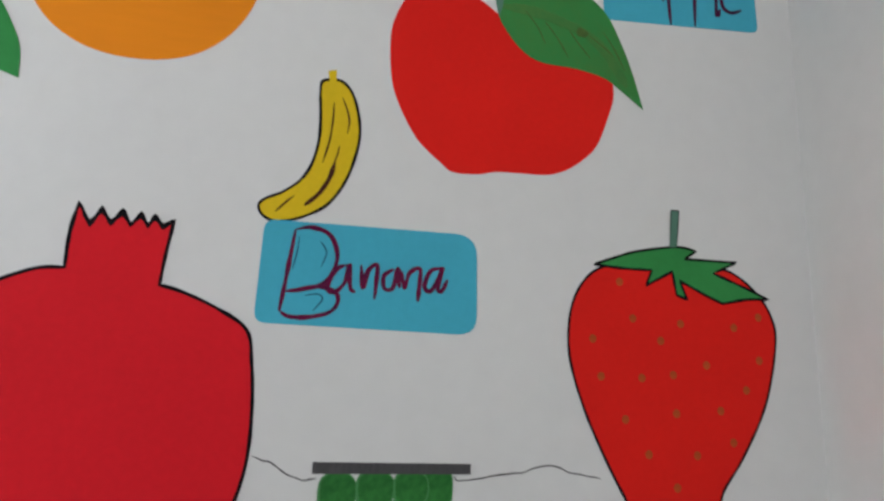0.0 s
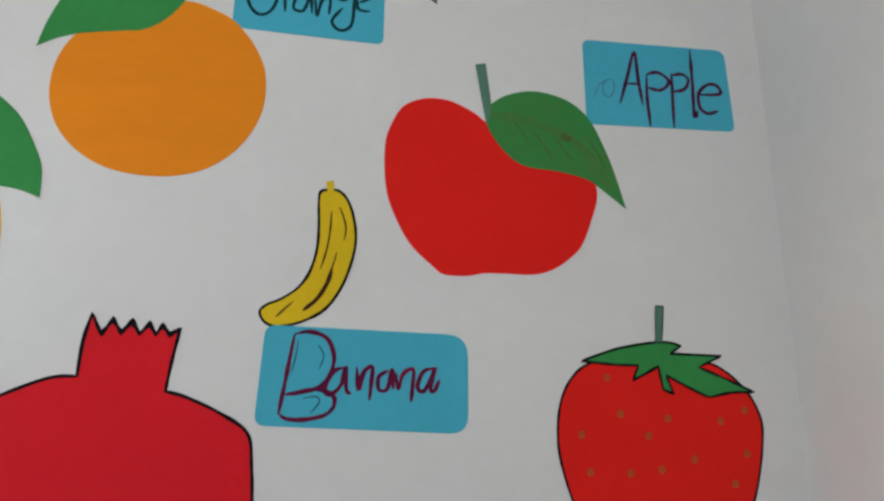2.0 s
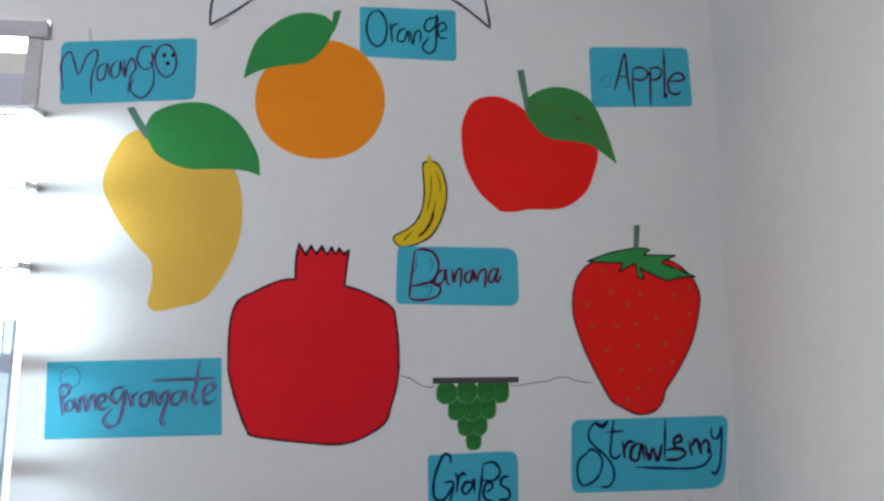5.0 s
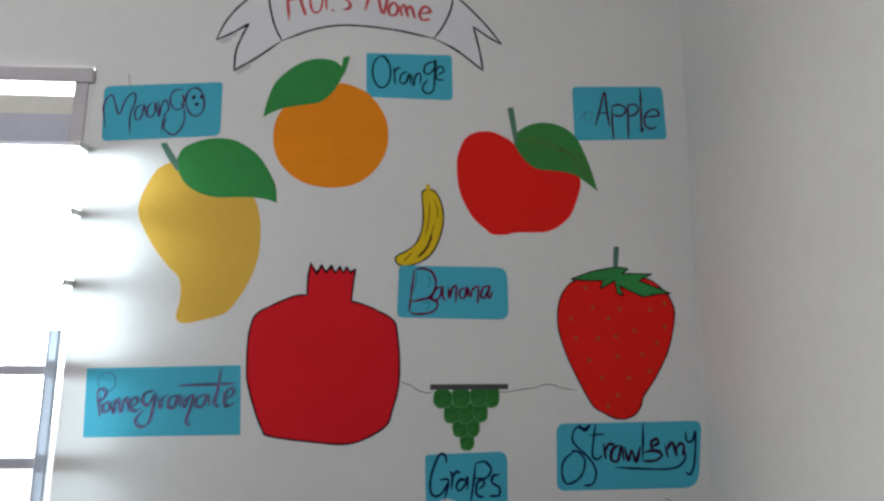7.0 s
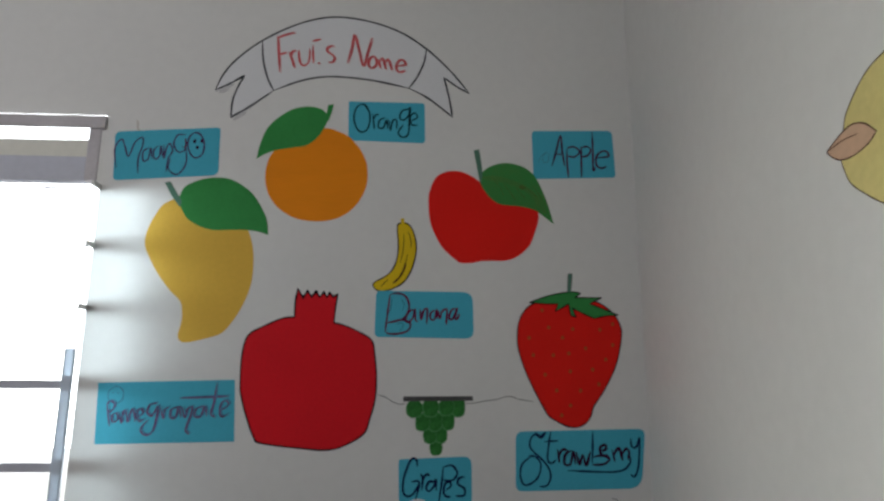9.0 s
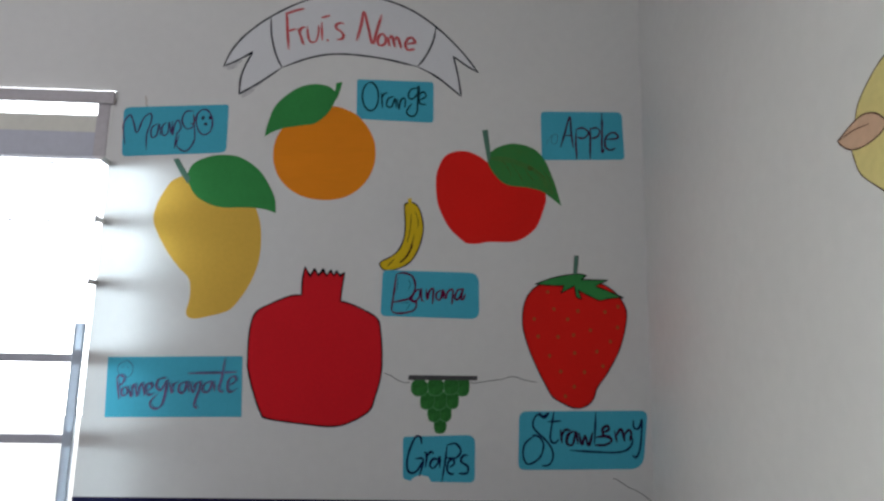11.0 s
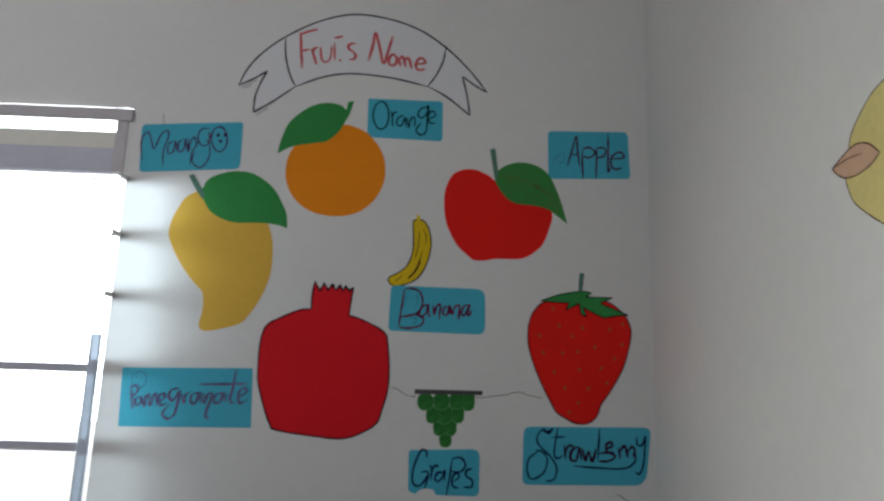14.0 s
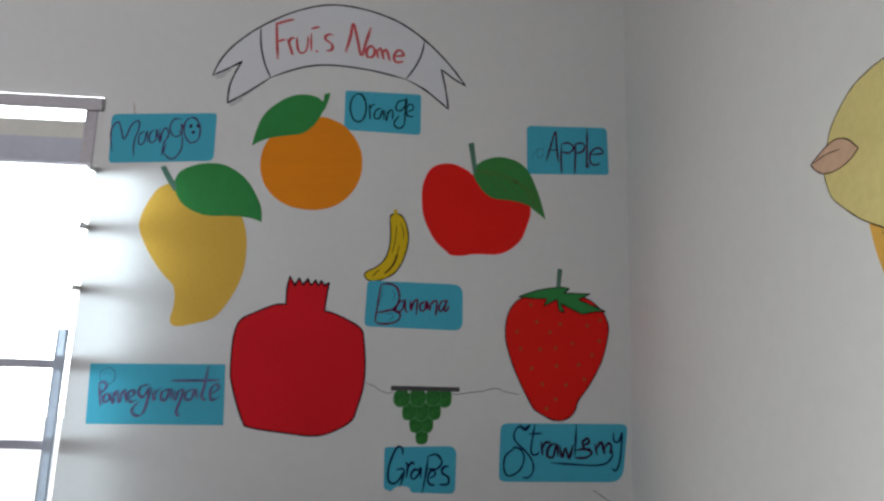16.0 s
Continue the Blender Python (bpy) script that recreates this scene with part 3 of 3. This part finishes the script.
mango_card = mounted('name_card', -0.46, 2.021, 'sky-blue paper name card reading Maango, glued on the wall', 'name card', 'name cards on the wall')
sheet('card', mango_card, BLUE_PAPER, rounded([(-112, 48), (111, 63), (113, -46), (-106, -62)], (14, 8, 14, 10)), 0, 1.2)
ink = []
ink.append([(-102, -36), (-109, 9), (-97, 31), (-88, 14), (-79, -8), (-68, 24), (-54, 36), (-51, 20), (-58, -11), (-56, -46)])
ink.append([(-38, 13), (-49, 3), (-47, -17), (-37, -12), (-34, 13), (-29, -12)])
ink.append([(-18, 18), (-27, 7), (-24, -12), (-14, -6), (-13, 18), (-8, -6)])
ink.append([(-7, 21), (-4, -11), (-1, 12), (6, 23), (13, 6), (5, -10), (3, -41)])
ink.append([(39, 44), (21, 43), (14, 22), (26, 4), (41, 12), (32, 17)])
ink.append([(41, 12), (43, -22), (27, -46), (7, -34), (10, -10)])
ink.append([(56, 50), (46, 39), (44, 20), (51, 1), (62, -8), (74, -2), (79, 14), (76, 34), (66, 48), (54, 49)])
lettering(mango_card, VIOLET_INK, ink, 3.2, 1.2)
lettering(mango_card, DARK_INK, [[(55, 31), (58, 30), (61, 29)], [(70, 31), (73, 31), (76, 30)], [(61, 17), (65, 16), (68, 15)]], 7.5, 1.3, "dot")
lettering(mango_card, PLUM_INK, [[(37, 36), (40, 24), (38, 12)]], 3.4, 1.7, "smudge")

pomegranate_card = mounted('name_card', -0.416, 1.48, 'sky-blue paper name card reading Pomegranate, glued on the wall', 'name card', 'name cards on the wall')
sheet('card', pomegranate_card, BLUE_PAPER, rounded([(-136, 57), (133, 64), (139, -57), (-131, -62)], (2, 3, 1, 2)), 0, 1.2)
ink = []
ink.append([(-115, 14), (-109, 21), (-100, 16), (-102, 5), (-111, 0)])
ink.append([(-114, 14), (-110, -7), (-106, -27)])
ink.append([(-99, -2), (-103, -9), (-100, -19), (-93, -17), (-91, -7), (-97, -1)])
ink.append([(-89, 0), (-83, -21), (-82, -4), (-77, 3), (-71, -19), (-68, -2), (-63, 5), (-56, -19)])
ink.append([(-54, -10), (-43, -2), (-48, 6), (-56, -2), (-50, -17), (-39, -14)])
ink.append([(-16, 17), (-31, 14), (-35, 0), (-25, -7), (-15, 12), (-16, -12), (-22, -38), (-36, -44), (-45, -33), (-33, -16)])
ink.append([(-9, 9), (-3, -13), (-2, 3), (7, 10)])
ink.append([(23, 10), (11, 4), (11, -10), (21, -10), (26, 10), (32, -11)])
ink.append([(33, 10), (39, -11), (43, 5), (52, 10), (50, -7), (44, -27), (43, -36), (50, -43)])
ink.append([(74, 12), (60, 6), (58, -8), (70, -8), (77, 11), (82, -8)])
ink.append([(98, 59), (94, 20), (90, -3), (99, -10)])
ink.append([(26, 27), (75, 29), (123, 31)])
ink.append([(106, 2), (123, 14), (117, 23), (107, 11), (110, -8), (125, -3)])
lettering(pomegranate_card, HAZED_PLUM, ink, 3.8, 1.2)
# the word was gone over a second time with a thinner pen
lettering(pomegranate_card, HAZED_BLUE, [[(x + 3.5, z + 2.5) for x, z in stroke] for stroke in ink], 2.2, 1.6)
ink = []
ink.append([(-105, 48), (-114, 39), (-111, 23), (-98, 16), (-86, 24), (-85, 40), (-96, 50), (-107, 47)])
ink.append([(-106, 39), (-104, 36)])
ink.append([(-96, 39), (-94, 36)])
lettering(pomegranate_card, HAZED_BLUE, ink, 1.6, 1.2, "doodle")

grapes_card = mounted('name_card', 0.123, 1.345, 'sky-blue paper name card reading Grapes, glued on the wall', 'name card', 'name cards on the wall')
sheet('card', grapes_card, BLUE_PAPER, rounded([(-74, 44), (73, 50), (73, -44), (-72, -40)], (7, 18, 13, 11), notch=[(-15, -43), (-21, -33), (-38, -30), (-50, -35), (-57, -42)]), 0, 1.2)
ink = []
ink.append([(-36, 30), (-38, 43), (-49, 43), (-62, 11), (-64, -15), (-57, -26), (-44, -22), (-31, 0)])
ink.append([(-48, 1), (-32, 0), (-39, -33)])
ink.append([(-30, 16), (-25, 8), (-27, -15)])
ink.append([(-26, 3), (-18, 15), (-11, 12)])
ink.append([(-2, 1), (-12, 1), (-18, -10), (-12, -17), (-2, -6), (1, 6), (2, -16)])
ink.append([(16, 29), (12, -7), (6, -44)])
ink.append([(16, 29), (33, 32), (44, 18), (34, 4), (15, 4)])
ink.append([(21, -15), (31, -7), (28, 1), (19, -4), (17, -20), (23, -27), (31, -27)])
ink.append([(59, 10), (48, 8), (45, -3), (58, -12), (57, -25), (40, -26)])
lettering(grapes_card, NAVY_INK, ink, 4.2, 1.2)

strawberry_card = mounted('name_card', 0.416, 1.387, 'sky-blue paper name card reading Strawberry, glued on the wall', 'name card', 'name cards on the wall')
sheet('card', strawberry_card, BLUE_PAPER, rounded([(-130, 56), (138, 62), (125, -55), (-132, -60)], (16, 16, 28, 14)), 0, 1.2)
ink = []
ink.append([(-90, 55), (-80, 47), (-69, 54), (-78, 44), (-91, 50), (-100, 40), (-101, 26), (-91, 13), (-75, -1), (-63, -18), (-61, -35), (-69, -49), (-84, -51)])
ink.append([(-100, 7), (-118, -8), (-122, -30), (-115, -47), (-101, -45), (-86, -32), (-80, -9), (-90, 6), (-104, 9)])
ink.append([(-58, 57), (-63, 29), (-66, 2), (-58, -6), (-48, 1)])
ink.append([(-72, 36), (-43, 38)])
ink.append([(29, 58), (27, 23), (25, -7)])
ink.append([(107, 43), (108, 27), (118, 26), (125, 44), (123, 12), (119, -16), (111, -32), (103, -28)])
ink.append([(-26, -20), (18, -22), (67, -23), (91, -18), (103, -5), (104, 8)])
lettering(strawberry_card, NAVY_INK, ink, 3.8, 1.2)
ink = []
ink.append([(-45, 22), (-42, -6)])
ink.append([(-44, 5), (-36, 20), (-24, 19)])
ink.append([(-16, 19), (-29, 11), (-32, -6), (-20, -8), (-13, 17), (-9, -8)])
ink.append([(-7, 16), (-1, -8), (6, 10), (13, -10), (22, 17)])
ink.append([(26, 6), (47, 9), (61, 2), (48, -8), (25, -9)])
ink.append([(43, 17), (55, 22), (52, 30), (42, 23), (46, 10), (59, 9)])
ink.append([(67, 21), (72, -3)])
ink.append([(70, 10), (79, 23), (84, 18), (88, -1)])
ink.append([(87, 11), (96, 22), (102, 16), (99, 0)])
lettering(strawberry_card, DARK_INK, ink, 5.2, 1.6)

banner = mounted('title_banner', -0.091, 2.235, 'ribbon banner drawn on the wall with red title Fruis Name', 'wall drawing', '')
sheet('ribbon_fill', banner, CHALK, smooth([(-276, -63), (-260, -24), (-231, 15), (-180, 59), (-108, 100), (-32, 122), (46, 117), (125, 92), (189, 50), (244, -3), (286, -56), (258, -40), (229, -19), (240, -65), (248, -113), (195, -71), (150, -47), (65, -30), (-24, -24), (-87, -35), (-149, -61), (-197, -99), (-238, -126), (-237, -88), (-228, -57), (-215, -27), (-245, -47)], (0, 10, 12, 14, 16, 20, 22, 25)), 0, 0.1, 'chalky white ribbon fill')
pen('ribbon_line', banner, SLATE_INK, [(-276, -63), (-260, -24), (-231, 15), (-180, 59), (-108, 100), (-32, 122), (46, 117), (125, 92), (189, 50), (244, -3), (286, -56)], 3.9, 0)
pen('ribbon_line', banner, SLATE_INK, [(-276, -63), (-245, -47), (-215, -27), (-228, -57), (-237, -88), (-238, -126), (-197, -99), (-149, -61)], 3.9, 0.05, corners=(0, 2, 5, 7))
pen('ribbon_line', banner, SLATE_INK, [(-149, -61), (-87, -35), (-24, -24), (65, -30), (150, -47)], 3.9, 0.1)
pen('ribbon_line', banner, SLATE_INK, [(150, -47), (195, -71), (248, -113), (240, -65), (229, -19), (258, -40), (286, -56)], 3.9, 0.15, corners=(0, 2, 4, 6))
pen('ribbon_fold', banner, SLATE_INK, [(-180, 59), (-176, 13), (-164, -31), (-149, -61)], 3.9, 0.2)
pen('ribbon_fold', banner, SLATE_INK, [(189, 50), (183, 15), (168, -20), (150, -47)], 3.9, 0.2)
ink = []
ink.append([(-147, 72), (-143, 31), (-138, -17)])
ink.append([(-149, 66), (-132, 74), (-109, 82)])
ink.append([(-141, 26), (-125, 32)])
ink.append([(-120, 33), (-113, 16), (-106, -5)])
ink.append([(-116, 23), (-113, 34), (-104, 37)])
ink.append([(-98, 39), (-97, 23), (-93, 7), (-85, 1), (-76, 8), (-73, 27), (-74, 43)])
ink.append([(-67, 51), (-66, 29), (-64, 7)])
ink.append([(-69, 61), (-59, 64), (-49, 67)])
ink.append([(-55, 9), (-49, 6)])
ink.append([(-19, 50), (-28, 50), (-36, 44), (-33, 36), (-25, 31), (-18, 22), (-22, 12), (-32, 10)])
ink.append([(11, 9), (20, 47), (25, 80), (35, 47), (47, 4), (56, 39), (65, 74)])
ink.append([(70, 30), (61, 23), (58, 9), (64, 0), (74, 5), (76, 19), (69, 30)])
ink.append([(80, 22), (85, -1)])
ink.append([(82, 14), (90, 24), (97, -3)])
ink.append([(95, 13), (103, 21), (111, -5)])
ink.append([(120, 6), (141, 10), (136, 21), (126, 19), (120, 5), (127, -8), (141, -4)])
lettering(banner, RED_INK, ink, 4.6, 0)
# the thick first letters were gone over again with the crayon
lettering(banner, PINK_CRAYON, [[(x + 3.2, z - 1.5) for x, z in stroke] for stroke in ink[:5] + ink[9:]], 2.2, 0.9)
for line in ([(-276, -66), (-258, -58), (-236, -48)], [(-268, -70), (-246, -60)], [(-236, -128), (-214, -112), (-186, -92)], [(-232, -133), (-206, -114)]):
    pen('pencil_shading', banner, PENCIL_GREY, line, 8.0, 0)
